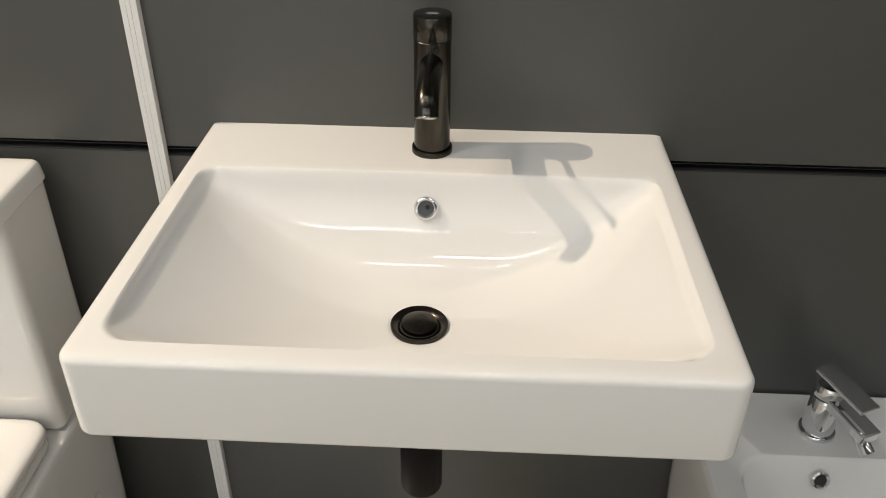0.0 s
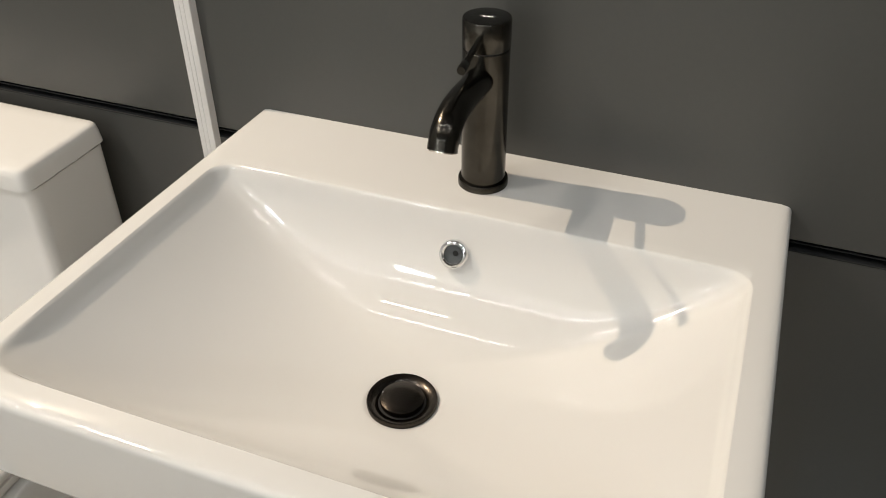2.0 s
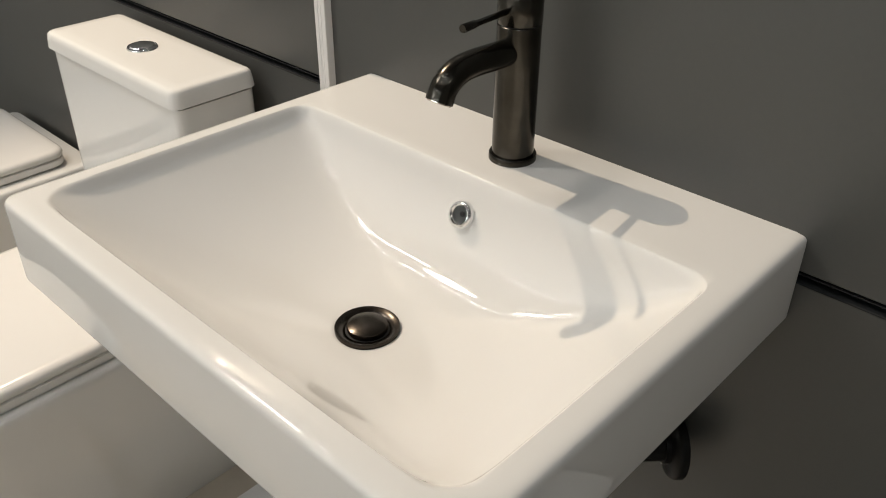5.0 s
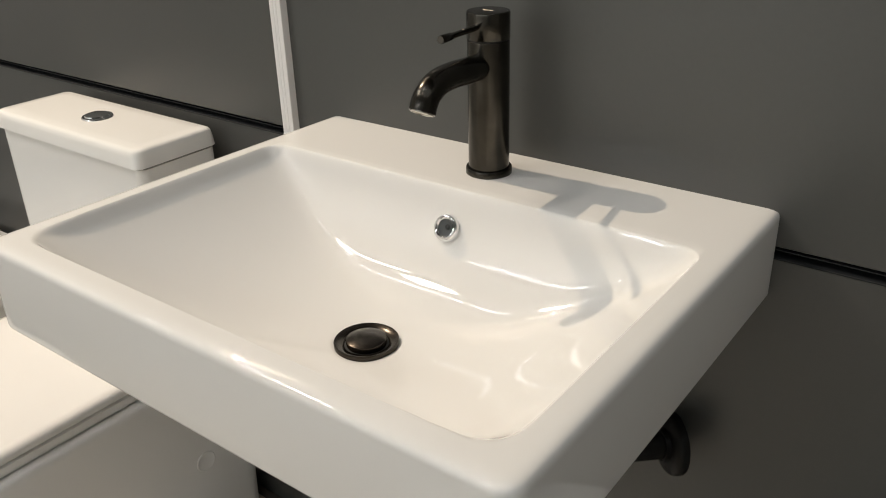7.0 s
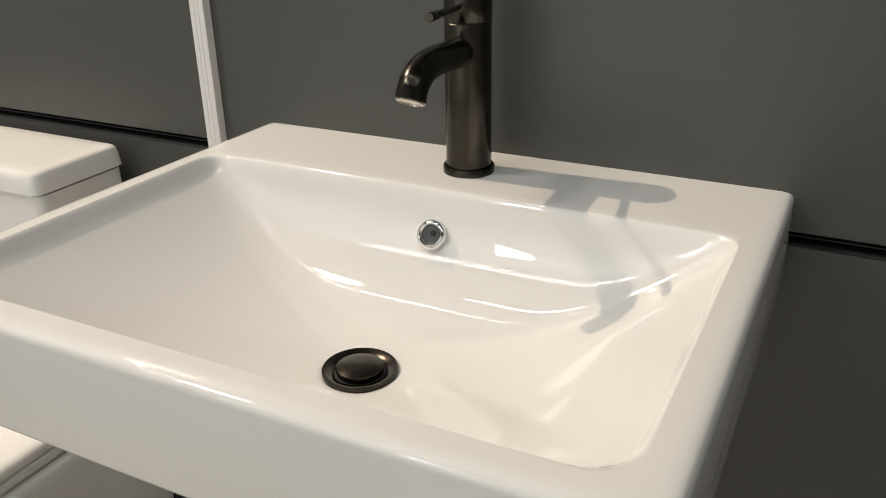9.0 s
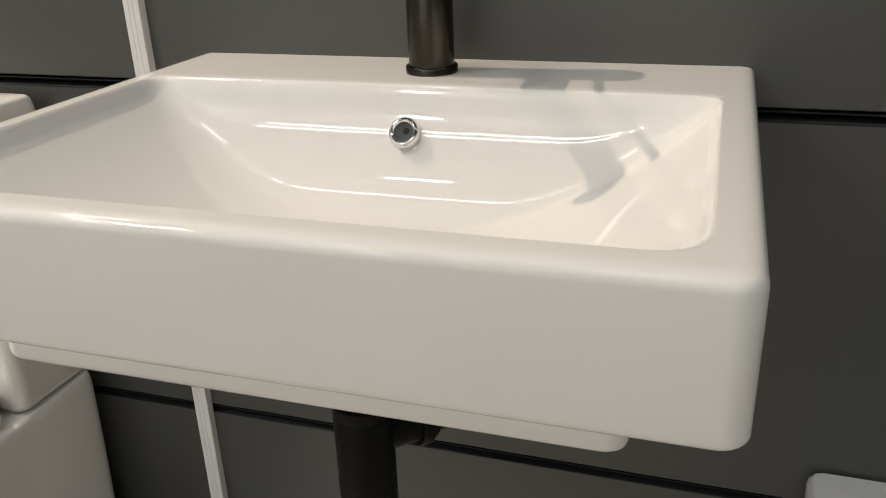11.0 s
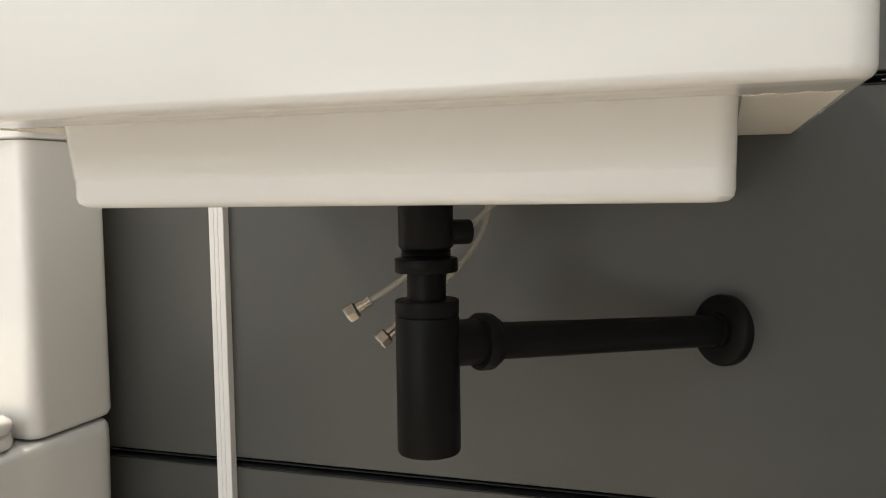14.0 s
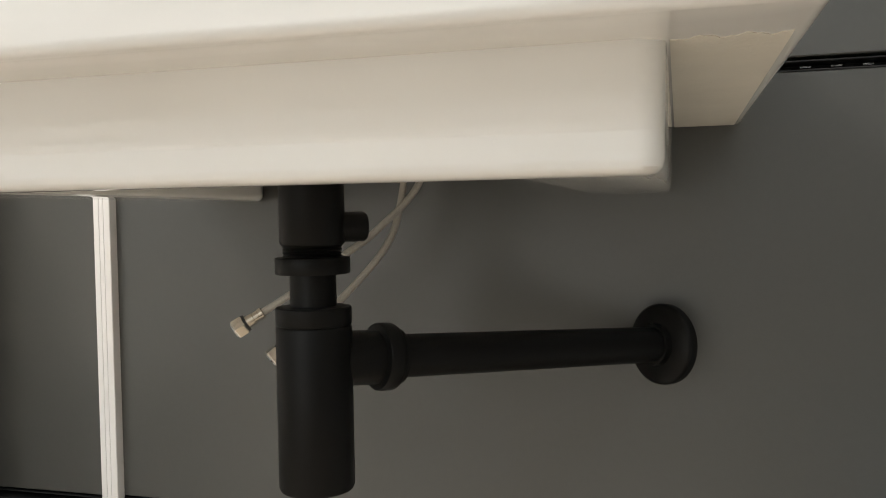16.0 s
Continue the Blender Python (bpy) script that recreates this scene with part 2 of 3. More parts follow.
def bowl_height(x, y):
    """Height of the bowl's inner face: a scoop with a steep, rounded back."""
    side = 0.098 * (abs(x - DX) / 0.270) ** 2.4 + 0.004 * abs(x - DX) / 0.27
    front = 0.099 * (max(0.0, -y - 0.290) / 0.162) ** 2.3
    u = 0.0075 * math.log(1 + math.exp((y + 0.205) / 0.0075))
    back = 0.0125 * (math.exp(28 * u) - 1)
    rise = (front ** 3.6 + side ** 3.6) ** (1 / 3.6)
    rise = (rise ** 5 + back ** 5) ** 0.2
    top = DECK - 0.001 - 0.736
    return 0.736 - soft_max((-rise, -top), 0.0022)


def ring_rect(x0, x1, y0, y1, z, radii, n=10, mx=70, my=56):
    """A rounded rectangle whose points pair up with those of any other one."""
    cs = [(x1, y1, 0, -1, -1), (x0, y1, 90, 1, -1), (x0, y0, 180, 1, 1), (x1, y0, 270, -1, 1)]
    arcs = []
    for (cx, cy, a0, sx, sy), r in zip(cs, radii):
        arcs.append([Vector((cx + sx * r + r * math.cos(radians(a0 + 90 * k / n)), cy + sy * r + r * math.sin(radians(a0 + 90 * k / n)), z)) for k in range(n + 1)])
    out = []
    for q in range(4):
        out += arcs[q]
        a, b, m = arcs[q][-1], arcs[(q + 1) % 4][0], (mx if q % 2 == 0 else my)
        out += [a.lerp(b, k / (m + 1)) for k in range(1, m + 1)]
    return out


def build_basin():
    basin = thing("wash_basin", "white glazed ceramic rectangular wall-hung wash basin", "basin")
    rings = []

    def outer(inset, z):
        r = max(0.016 - inset * 0.4, 0.004)
        return ring_rect(CX - OX + inset, CX + OX - inset, OY + inset, 0.0 - inset * 0.1, z, (0.003, 0.003, r, r))
    rings.append(outer(0.085, UNDER))
    rings.append(outer(0.03, UNDER))
    for k in range(6):
        a = radians(90 * k / 5)
        rings.append(outer(0.007 * (1 - math.sin(a)), UNDER + 0.007 * (1 - math.cos(a))))
    roll = ((0.0, 0.0090), (0.0002, 0.0070), (0.0008, 0.0049), (0.0019, 0.0031), (0.0036, 0.0018), (0.0060, 0.0009), (0.0090, 0.0003), (0.0130, 0.0))

    def drop(p):
        """How far the rolled edge lies under the deck."""
        dx, dy = abs(p.x - CX) - (OX - 0.016), (OY + 0.016) - p.y
        d = 0.016 - math.hypot(dx, dy) if dx > 0 and dy > 0 else min(OX - abs(p.x - CX), p.y - OY)
        for (a, za), (b, zb) in zip(roll, roll[1:]):
            if d <= b:
                return za + (zb - za) * max(0.0, d - a) / (b - a)
        return 0.0
    for inset, _ in roll:
        ring = outer(inset, DECK)
        rings.append([Vector((p.x, p.y, DECK - drop(p))) for p in ring] if inset else outer(0.0, DECK - 0.0090))
    inner = ring_rect(BX0, BX1, BY0, BY1, DECK, (0.026, 0.026, 0.030, 0.030))
    edge = rings[-1]
    for f in (0.3, 0.9):
        rings.append([Vector((*a.lerp(b, f).xy, DECK)) for a, b in zip(edge, inner)])
    hub = [Vector((DX + 0.034 * math.cos(math.atan2(p.y - DY, p.x - DX)), DY + 0.034 * math.sin(math.atan2(p.y - DY, p.x - DX)), 0)) for p in inner]
    steps = [0, 0.005, 0.010, 0.016, 0.023, 0.031, 0.040, 0.050, 0.062, 0.076, 0.09] + [0.09 + 0.91 * i / 70 for i in range(1, 71)]
    for s in steps:
        ring = []
        for p, q in zip(inner, hub):
            w = Vector((*p.lerp(q, s).xy, 0))
            d = min(w.x - BX0, BX1 - w.x, w.y - BY0, BY1 - w.y, (w.xy - p.xy).length)
            f = min(max(d / 0.009, 0.0), 1.0)
            f = f * f * (3 - 2 * f) * 0.6 + 0.4 * (1 - (1 - f) ** 2)
            ring.append(Vector((w.x, w.y, DECK + f * (bowl_height(w.x, w.y) - DECK))))
        rings.append(ring)
    rings.append([Vector((DX + (p.x - DX) * 0.9, DY + (p.y - DY) * 0.9, p.z - 0.002)) for p in rings[-1]])
    bm = bmesh.new()
    loft(bm, rings, False, True)
    # the slab widens a little towards its front
    for v in bm.verts:
        f = min(max(-v.co.y / -OY, 0.0), 1.0)
        half = 0.2985 + 0.0090 * f if v.co.x < CX else 0.3005 + 0.0020 * f
        v.co.x = CX + (v.co.x - CX) * half / OX

    # hollow skirt under the slab, open at the wall
    def skirt(e, z, lean=0.0):
        w, f, t = 0.2375 - e + lean * 0.1, -0.4165 + e - lean, 0.160 + e
        corner = [(w - 0.014 + 0.014 * math.cos(a), f + 0.014 - 0.014 * math.sin(a)) for a in (radians(15 * k) for k in range(7))]
        right = [(t + 0.022, -0.002), (w, -0.002)] + corner
        left = [(-x, y) for x, y in reversed(right)]
        inside = [(-t, -0.05), (-t, -0.385 - e), (t, -0.385 - e), (t, -0.05)]
        return [(x + CX, y, z) for x, y in right + left + inside]
    levels = [(0.008, 0.0, 0.0), (0.0035, 0.0012, 0.0), (0.001, 0.0038, 0.0), (0.0, 0.008, 0.0), (0.0, 0.0200, 0.0), (0.0, 0.0212, 0.0005), (0.0, 0.0228, 0.0014), (0.0, 0.044, 0.0050), (0.0, 0.056, 0.0072), (0.0, 0.0640, 0.0090)]
    loft(bm, [skirt(e, LOWER - 0.002 + dz, lean) for e, dz, lean in levels])
    merge(bm, box(-0.158, 0.158, -0.384, -0.03, 0.714, 0.732, 0.004))
    part("body", bm, CERAMIC, basin, "", True, 34)
    # bare clay on the slab's underside, beside the skirt, with a ragged glaze line in front
    for side in (-1, 1):
        bm = bmesh.new()
        front = [(0.240 + 0.0022 * k, -0.420 + 0.0035 * math.sin(0.7 * k) + 0.0016 * math.sin(1.9 * k + 1)) for k in range(25)]
        ring = [(CX + side * x, y) for x, y in front] + [(CX + side * 0.2925, -0.004), (CX + side * 0.240, -0.004)]
        loft(bm, [[(x, y, z) for x, y in ring] for z in (UNDER + 0.001, UNDER - 0.0005)])
        part("bare_underside", bm, CLAY, basin, "matt unglazed clay patch", False)
    # overflow
    c, n = Vector((-0.006, -0.1385, 0.8085)), Vector((0, -0.88, 0.476))
    c = c + n * 0.0022
    m = along(c, c + n)
    ring = turned([(0.0090, -0.004), (0.0090, 0.0016), (0.0098, 0.0030), (0.0112, 0.0040), (0.0128, 0.0038), (0.0142, 0.0026), (0.0150, 0.0004), (0.0151, -0.003)], 40, m, False)
    ov = part("overflow_ring", ring, CHROME, basin, "polished chrome overflow ring")
    part("overflow_hole", turned([(0.0094, 0.0002), (0.006, 0.0001), (0.0, 0.0)], 32, m, False), HOLE, ov, "dark overflow opening")
    part("overflow_baffle", turned([(0.0, 0.0014), (0.0028, 0.0012), (0.003, 0.0003)], 20, m @ Matrix.Translation((0.002, 0.0015, 0)), False), SLOT_LIP, ov)
    # click waste
    z0 = 0.7375
    fl = part("waste_flange", turned([(0.0325, -0.004), (0.0327, 0.0002), (0.0320, 0.0012), (0.0308, 0.0012), (0.0240, -0.0012), (0.0215, -0.0040)], 64, Matrix.Translation((DX, DY, z0 + 0.002)), False), BRONZE, basin, "dark bronze waste flange")
    part("waste_well", turned([(0.0240, -0.0012), (0.0, -0.0012)], 40, Matrix.Translation((DX, DY, z0)), False), RUBBER, fl)
    part("waste_plug", turned([(0.0, -0.003), (0.0200, -0.003), (0.0206, 0.0030), (0.0200, 0.0046), (0.016, 0.0060), (0.009, 0.0068), (0.0, 0.0070)], 56, Matrix.Translation((DX, DY, z0)), False), BRONZE, basin, "domed dark bronze click plug")
    return basin


build_basin()


# ---- basin mixer tap ----
def build_tap():
    tap = thing("mixer_tap", "brushed gunmetal single-lever basin mixer tap", "tap")
    tx, ty, r = -0.003, -0.063, 0.0224
    T = Matrix.Translation((tx, ty, DECK))
    part("base_ring", turned([(0.0256, 0.0), (0.0256, 0.006), (0.0248, 0.0072), (r, 0.0074)], 64, T), GUNMETAL, tap)
    part("column", turned([(r, 0.006), (r, 0.1455), (r - 0.0006, 0.1462)], 64, T), GUNMETAL, tap)
    part("seam", turned([(r - 0.0012, 0.1455), (r - 0.0012, 0.148)], 48, T), RUBBER, tap)
    cap = part("cap", turned([(r, 0.1475), (r + 0.0004, 0.148), (r + 0.0004, 0.1735), (r - 0.0004, 0.1752), (r - 0.003, 0.1756), (0, 0.1752)], 64, T), GUNMETAL, tap)
    part("cap_mark", box(-0.0065, 0.0065, -0.0012, 0.0012, 0.1748, 0.1759, 0.0003, 1), NICKEL, cap, "small pale printed bar", False, at=T)
    a = Vector((tx, ty - 0.018, DECK + 0.1615))
    b = Vector((tx + 0.0095, ty - 0.0945, DECK + 0.1640))
    d = (b - a).normalized()
    lev = part("lever", tube([a, a + d * 0.056, a + d * 0.058, a + d * 0.0755, a + d * 0.077], [0.0030, 0.0030, 0.0039, 0.0041, 0.0036], 20), GUNMETAL, cap)
    # spout: leaves the column, rises a little forward, then bends down
    path = smooth_path([(tx, ty - 0.010, DECK + 0.1200), (tx, ty - 0.040, DECK + 0.1212), (tx, ty - 0.068, DECK + 0.1222), (tx, ty - 0.090, DECK + 0.1198), (tx, ty - 0.1065, DECK + 0.1105), (tx, ty - 0.1145, DECK + 0.0970)], 8)
    sp = part("spout", tube(path, 0.0135, 32), GUNMETAL, tap)
    end = path[-1]
    dn = (path[-1] - path[-2]).normalized()
    part("aerator", turned([(0.0118, -0.004), (0.0118, 0.0012), (0.0100, 0.0016), (0.0098, 0.0006), (0.0, 0.0006)], 32, along(end, end + dn), False), NICKEL, sp, "pale aerator insert in the spout")
    return tap


build_tap()


# ---- waste trap under the basin ----
def build_trap():
    trap = thing("bottle_trap", "matt black bottle trap with pipe hung under the basin", "trap")
    bx, by = -0.003, -0.285
    T = Matrix.Translation((bx, by, 0))
    part("waste_body", turned([(0.031, 0.716), (0.031, 0.707), (0.0225, 0.7065), (0.0225, 0.657), (0.021, 0.655)], 48, T), MATT_BLACK, trap)
    part("side_boss", tube([(bx, by, 0.6675), (bx + 0.031, by + 0.018, 0.6675), (bx + 0.0325, by + 0.019, 0.6675)], [0.0105, 0.0105, 0.009], 28), MATT_BLACK, trap)
    part("thread", turned([(0.0195 + 0.0011 * (k % 2), 0.656 - 0.0012 * k) for k in range(11)], 36, T), MATT_BLACK, trap)
    part("upper_nut", turned([(0.019, 0.6475), (0.0252, 0.647), (0.0258, 0.6462), (0.0258, 0.6365), (0.0252, 0.6357), (0.016, 0.6352)], 48, T), MATT_BLACK, trap)
    part("tailpipe", turned([(0.0160, 0.638), (0.0160, 0.60)], 40, T), MATT_BLACK, trap)
    part("bottle_cap", turned([(0.017, 0.6135), (0.0255, 0.613), (0.0262, 0.6122), (0.0262, 0.6015), (0.0256, 0.6005), (0.024, 0.600)], 56, T), MATT_BLACK, trap)
    part("bottle", turned([(0.0235, 0.6015), (0.0258, 0.5995), (0.0262, 0.5985), (0.0262, 0.4895), (0.0252, 0.4868), (0.022, 0.4858), (0.0, 0.4858)], 64, T), MATT_BLACK, trap)
    a, f = Vector((bx, by, 0.576)), Vector((0.2235, -0.032, 0.5545))
    d = (f - a).normalized()
    part("outlet_stub", tube([a + d * 0.01, a + d * 0.05], 0.0195, 40), MATT_BLACK, trap)
    part("outlet_nut", turned([(0.019, 0.047), (0.0238, 0.048), (0.0246, 0.0495), (0.0246, 0.0585), (0.0236, 0.0605), (0.0205, 0.061), (0.0205, 0.0655), (0.0165, 0.066)], 48, along(a, f)), MATT_BLACK, trap)
    part("outlet_pipe", tube([a + d * 0.05, f], 0.0160, 40), MATT_BLACK, trap)
    L = (f - a).length
    part("wall_flange", turned([(0.0165, L - 0.0125), (0.0185, L - 0.012), (0.0192, L - 0.006), (0.0340, L - 0.0035), (0.0362, L - 0.001), (0.0366, L + 0.001), (0.0366, L + 0.007), (0.0350, L + 0.008), (0.0, L + 0.008)], 64, along(a, f)), MATT_BLACK, trap)
    return trap


build_trap()


def hex_nut(r, h):
    bm = bmesh.new()
    ring = lambda q, z: [(q * math.cos(math.pi * k / 3), q * math.sin(math.pi * k / 3), z) for k in range(6)]
    loft(bm, [ring(r * 0.9, 0), ring(r, h * 0.12), ring(r, h * 0.88), ring(r * 0.9, h)])
    return bm


def build_hose(pts):
    hose = thing("flexible_hose", "braided flexible tap hose with a nickel nut hanging loose", "hose", "tap hoses")
    path = smooth_path(pts, 14)
    part("tube", tube(path, 0.0032, 16), BRAID, hose)
    e, d = path[-1], (path[-1] - path[-3]).normalized()
    M = along(e, e + d)
    part("ferrule", turned([(0.0046, -0.012), (0.0054, -0.0115), (0.0054, -0.008), (0.0048, -0.0075), (0.0048, -0.003), (0.0055, -0.0025), (0.0055, 0.004), (0.004, 0.0045)], 28, M), NICKEL, hose)
    bm = hex_nut(0.0093, 0.010)
    bmesh.ops.transform(bm, matrix=M @ Matrix.Translation((0, 0, 0.006)), verts=bm.verts[:])
    nut = part("nut", bm, NICKEL, hose, "", True, 25)
    part("washer", turned([(0.0062, 0.0163), (0.0075, 0.0163), (0.0075, 0.0168), (0.0055, 0.0168), (0.003, 0.0155)], 28, M), GLINT, nut)
    part("rubber_ring", turned([(0.006, 0.0046), (0.0076, 0.0046), (0.0076, 0.0062), (0.006, 0.0062)], 28, M), RUBBER, hose)


build_hose([(0.012, -0.064, 0.752), (0.011, -0.080, 0.703), (-0.022, -0.105, 0.661), (-0.044, -0.125, 0.641), (-0.085, -0.150, 0.608), (-0.116, -0.164, 0.587)])
build_hose([(-0.003, -0.064, 0.752), (-0.003, -0.080, 0.704), (-0.012, -0.101, 0.650), (-0.049, -0.132, 0.599), (-0.068, -0.146, 0.580), (-0.086, -0.160, 0.5625)])


# ---- toilets and bidet ----
def d_plan(x0, x1, y0, y1, z, front_r, back_r=0.02, n=16):
    return rrect(x0, x1, y0, y1, z, (back_r, back_r, front_r, front_r), n)


def shell(rings, count=160):
    bm = bmesh.new()
    loft(bm, [densify(r, count) for r in rings])
    return bm


def build_pan(cx, half, back, front, top, ledge, label, group):
    """A boxy floor-standing pan with its closed seat and lid."""
    pan = thing("toilet_pan", label, "toilet", group)
    x0, x1 = cx - half, cx + half
    fr = half * 0.72
    rings = []
    for ins, z in ((0.028, FLOOR), (0.024, FLOOR + 0.012), (0.014, 0.18), (0.004, 0.30), (0.0, 0.375), (0.0, top - 0.014), (0.003, top - 0.005), (0.010, top - 0.001), (0.018, top)):
        rings.append(d_plan(x0 + ins * 0.35, x1 - ins * 0.35, front + ins * 3.0, back - ins * 0.2, z, fr))
    part("pan_body", shell(rings), CERAMIC, pan, "", True, 50)
    s = []
    g = 0.014 if ledge > 0.1 else 0.03
    lid_back = back - ledge
    for ins, z in ((0.006, top + 0.001), (0.001, top + 0.004), (0.0, top + 0.010), (0.001, top + 0.017), (0.006, top + 0.0185)):
        s.append(d_plan(x0 + g + ins, x1 - g - ins, front + 0.006 + ins, lid_back - ins, z, fr, 0.035))
    part("seat", shell(s), SEAT, pan, "", True, 50)
    s = []
    for ins, z in ((0.007, top + 0.0205), (0.001, top + 0.022), (-0.001, top + 0.028), (0.001, top + 0.034), (0.006, top + 0.038), (0.016, top + 0.0395), (0.05, top + 0.041)):
        s.append(d_plan(x0 + g + ins, x1 - g - ins, front + 0.006 + ins, lid_back - ins, z, fr - ins * 0.5, 0.035 - ins * 0.3))
    part("lid", shell(s), SEAT, pan, "", True, 50)
    m = along((x1 + 0.0, back - 0.115, 0.235), (x1 + 1, back - 0.115, 0.235)) @ Matrix.Translation((0, 0, -0.0035))
    part("fixing_cap", turned([(0.019, -0.004), (0.019, 0.001), (0.0175, 0.0022), (0.0155, 0.0014), (0.0, 0.0014)], 40, m, False), CERAMIC, pan)
    return pan


build_pan(-0.7345, 0.1985, -0.024, -0.665, 0.408, 0.135, "white glazed close-coupled toilet pan with lid closed", "toilet pans")
build_pan(-1.405, 0.205, -0.010, -0.56, 0.408, 0.047, "white glazed back-to-wall toilet pan with lid closed", "toilet pans")


def build_cistern():
    cis = thing("cistern", "white glazed toilet cistern standing on the pan", "cistern")
    r = (0.012, 0.012, 0.014, 0.014)
    body = [rrect(-0.930 + i, -0.541 - i, -0.154 + i, -0.018 - i * 0.3, z, r, 8) for i, z in ((0.012, 0.4095), (0.004, 0.413), (0.0, 0.421), (0.0, 0.60), (0.0, 0.767))]
    part("tank", shell(body), CERAMIC, cis, "", True, 50)
    lid = [rrect(-0.938 + i, -0.538 - i, -0.160 + i, -0.015 - i, z, [q - i * 0.4 for q in r], 8) for i, z in ((0.003, 0.7685), (0.0, 0.7702), (0.0015, 0.786), (0.003, 0.7935), (0.006, 0.7968), (0.011, 0.7982), (0.028, 0.7988))]
    lid_ob = part("tank_lid", shell(lid), CERAMIC, cis, "", True, 50)
    T = Matrix.Translation((-0.738, -0.088, 0.7988))
    bt = part("flush_button", turned([(0.0245, -0.001), (0.0245, 0.001), (0.0235, 0.0025), (0.0215, 0.0030), (0.0205, 0.0022), (0.0, 0.0022)], 48, T, False), CHROME, cis, "round polished chrome dual flush button")
    part("button_half", turned([(0.0200, 0.0022), (0.0190, 0.0045), (0.012, 0.0066), (0.0, 0.0072)], 40, T, False), CHROME, bt)


build_cistern()


def build_bidet():
    bid = thing("bidet", "white glazed floor-standing bidet beside the wall", "bidet")
    x0, x1, y0, y1, top = 0.396, 0.76, -0.56, -0.004, 0.408
    rings = []
    for ins, z in ((0.03, FLOOR), (0.024, FLOOR + 0.02), (0.01, 0.22), (0.002, 0.34), (0.0, top - 0.012), (0.003, top - 0.004), (0.010, top)):
        rings.append(d_plan(x0 + ins * 0.5, x1 - ins * 0.5, y0 + ins * 3, y1 - ins * 0.1, z, 0.13, 0.012))
    def inn(i, z):
        return d_plan(x0 + 0.045 + i, x1 - 0.045 - i, y0 + 0.045 + i, -0.136 - i * 0.6, z, 0.10 - i * 0.3, 0.045)
    for i, z in ((0, top), (0.004, top - 0.003), (0.008, top - 0.012), (0.02, top - 0.06), (0.05, top - 0.105), (0.10, top - 0.125)):
        rings.append(inn(i, z))
    part("body", shell(rings), CERAMIC, bid, "", True, 45)
    c = Vector((0.573, -0.1515, top - 0.032))
    n = Vector((0, -0.93, 0.36))
    m = along(c, c + n)
    ov = part("overflow_ring", turned([(0.0085, -0.004), (0.0085, 0.002), (0.0105, 0.004), (0.0135, 0.003), (0.0142, -0.002)], 36, m, False), CHROME, bid, "polished chrome overflow ring")
    part("overflow_hole", turned([(0.0088, 0.001), (0.0, 0.001)], 28, m, False), RUBBER, ov)
    return bid


build_bidet()


def build_bidet_tap():
    tap = thing("bidet_tap", "polished chrome bidet mixer tap with swivel nozzle", "tap")
    bx, by, z = 0.580, -0.083, 0.408
    T = Matrix.Translation((bx, by, z))
    part("base_ring", turned([(0.0275, 0), (0.0275, 0.004), (0.0262, 0.0062), (0.023, 0.0066)], 48, T), CHROME, tap)
    part("column", turned([(0.0232, 0.005), (0.0222, 0.072), (0.0215, 0.073)], 48, T), CHROME, tap)
    cap = part("cap", turned([(0.0205, 0.074), (0.0222, 0.0755), (0.0222, 0.094), (0.0205, 0.0965), (0.0, 0.0972)], 48, T), CHROME, tap)
    d = Vector((0.42, -0.91, 0)).normalized()
    rot = Matrix.Rotation(math.atan2(d.y, d.x), 4, "Z")
    part("spout", box(0.006, 0.078, -0.0165, 0.0165, 0.056, 0.074, 0.003), CHROME, tap, "", False, at=T @ rot @ pose(0, 0, 0.008, 0, 7, 0))
    noz = T @ rot @ pose(0.069, 0, 0.051, 0, -55, 0)
    part("nozzle", turned([(0.0, -0.026), (0.0085, -0.026), (0.0105, -0.024), (0.0105, -0.002), (0.0095, 0.0015), (0.006, 0.006)], 36, noz), CHROME, tap)
    part("lever", box(-0.030, 0.062, -0.0165, 0.0165, 0.1005, 0.1075, 0.0018), CHROME, cap, "", False, at=T @ rot @ pose(0, 0, 0.004, 0, 5, 0))
    return tap


build_bidet_tap()

# loose white board on the floor
tagged(part("floor_board", box(-0.472, 0.10, -0.30, -0.022, FLOOR, FLOOR + 0.010, 0.002), STRIP), "thin white board lying on the floor against the wall", "board")


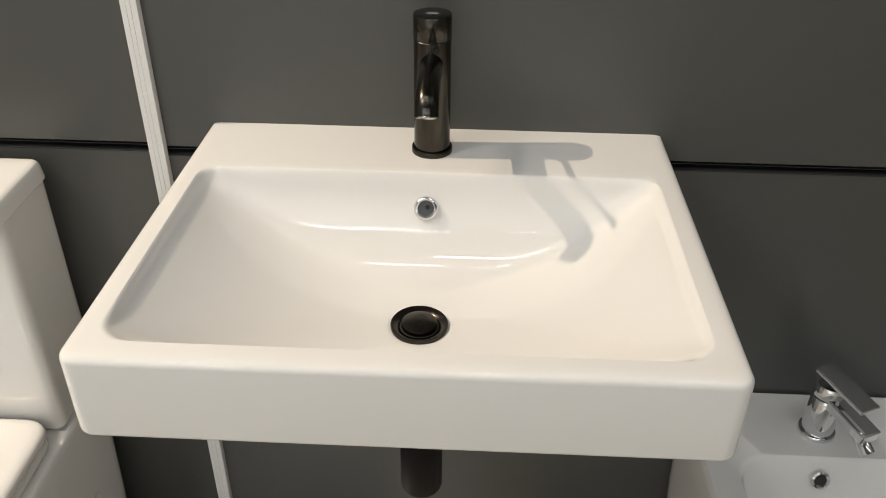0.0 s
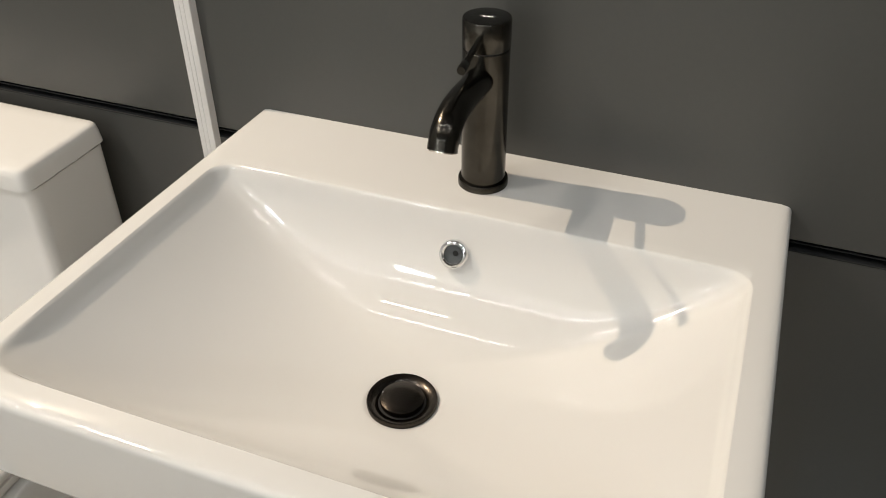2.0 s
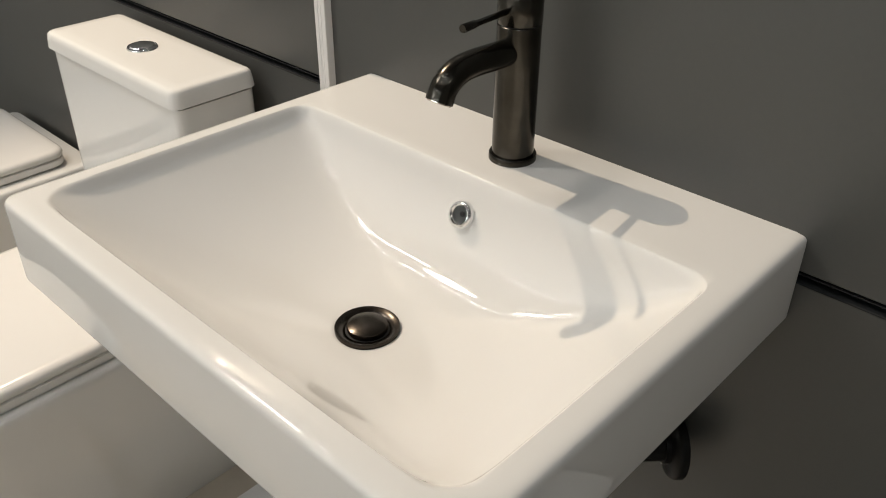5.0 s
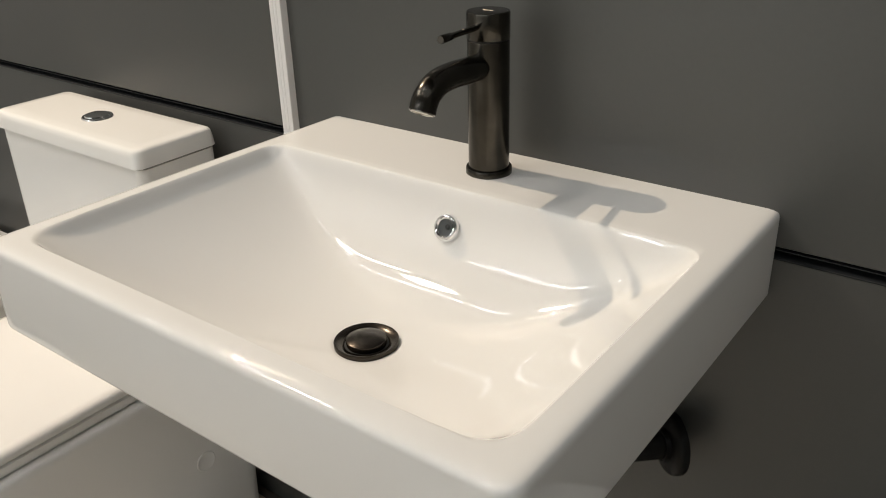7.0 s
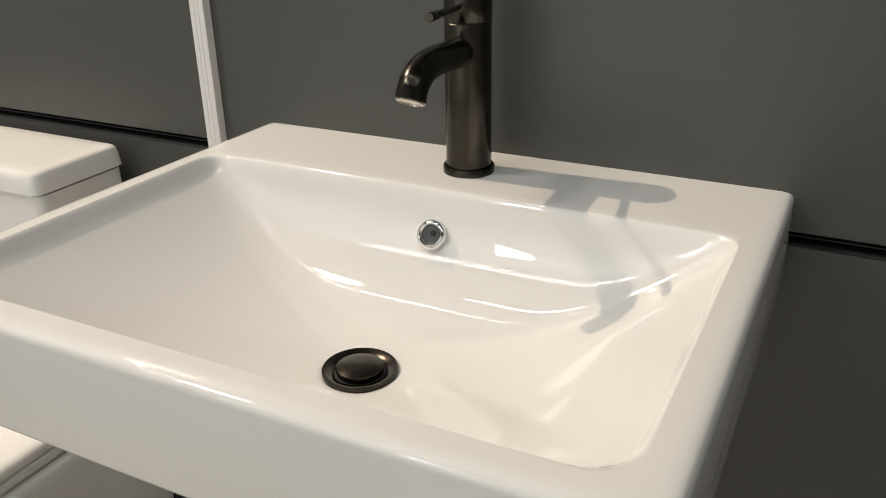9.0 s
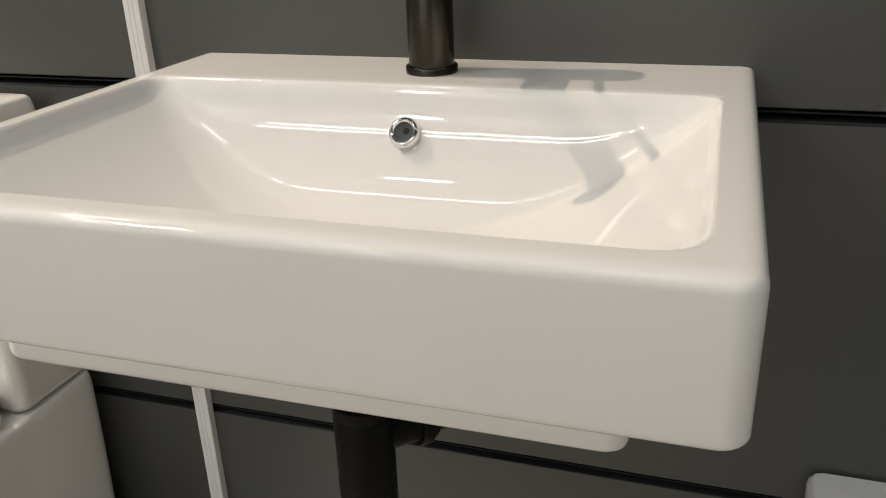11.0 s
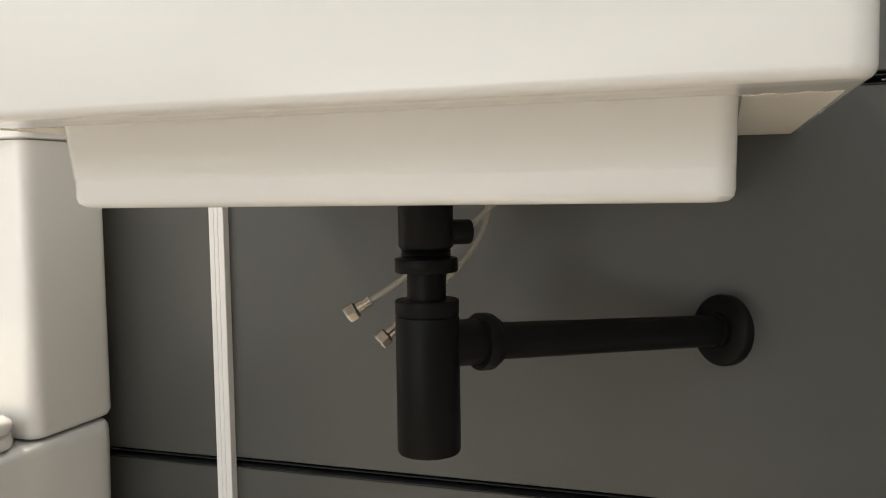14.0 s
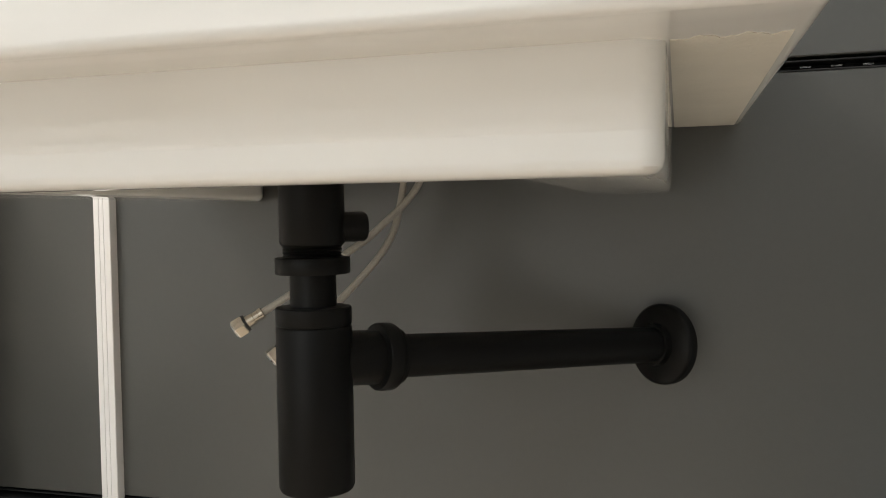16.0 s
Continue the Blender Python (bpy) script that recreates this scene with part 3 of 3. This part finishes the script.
# ---- cover strip over the board seam ----
def build_strip():
    strip = thing("cover_strip", "white aluminium cover strip over the wall board seam", "strip", kind="structure")
    half, deep = 0.0107, 0.0118
    prof = [(-half, 0.0), (-half, 0.0008 - deep), (0.0006 - half, -deep)]
    for groove in (-0.0028, 0.0030):
        prof += [(groove - 0.0009, -deep), (groove - 0.0005, 0.0006 - deep), (groove + 0.0005, 0.0006 - deep), (groove + 0.0009, -deep)]
    prof += [(half - 0.0006, -deep), (half, 0.0008 - deep), (half, 0.0)]
    bm = bmesh.new()
    loft(bm, [[(SEAM + x, y, z) for x, y in prof] for z in (FLOOR, H)], True, True)
    part("cover_profile", bm, STRIP, strip, "", False)


build_strip()


# ---- wall boards and their slots ----
def board(x0, x1, z0, z1):
    return box(x0, x1, 0.0, 0.03, z0, z1, 0.0012, 1)


def build_boards():
    G = 0.0128
    for x0, x1, first, pitch in ((X0, SEAM, 0.353, 0.4568), (SEAM, X1, 0.355, 0.4500)):
        for k in range(0, 6):
            lo, hi = first + pitch * (k - 1) + G / 2, first + pitch * k - G / 2
            lo, hi = max(lo, FLOOR), min(hi, H)
            part("panel", board(x0 + 0.001, x1 - 0.001, lo, hi), PANEL, wall_n, "", True, 30)
            if hi < H:
                part("slot_insert", box(x0 + 0.001, x1 - 0.001, 0.002, 0.029, hi + 0.0085, hi + 0.0097), SLOT_LIP, wall_n, "", False)
                part("slot_insert", box(x0 + 0.001, x1 - 0.001, -0.0008, 0.024, hi - 0.0004, hi + 0.0010, 0.0004, 1), SLOT_LIP, wall_n, "", False)
    clip = mesh_of(box(-0.0048, 0.0048, 0.0235, 0.0250, 0.8040, 0.8063, 0.0004, 1), GLINT)
    for a, count, dz in ((0.30, 26, 0.0), (-0.98, 21, 0.0045)):
        for k in range(count):
            c = new("slot_clip", clip)
            c.matrix_basis = Matrix.Translation((a + 0.0265 * k, 0, dz))
            c.parent = wall_n


build_boards()


# ---- floor tiles ----
def build_tiles():
    me = mesh_of(box(-0.2985, 0.2985, -0.2985, 0.2985, -0.012, 0.0, 0.0015, 1), TILE)
    for i in range(1, 10):
        for j in range(7):
            t = new("tile", me)
            t.matrix_basis = pose(-3.0 + 0.115 + 0.6 * i, -0.315 - 0.6 * j, FLOOR)
            t.parent = floor


build_tiles()
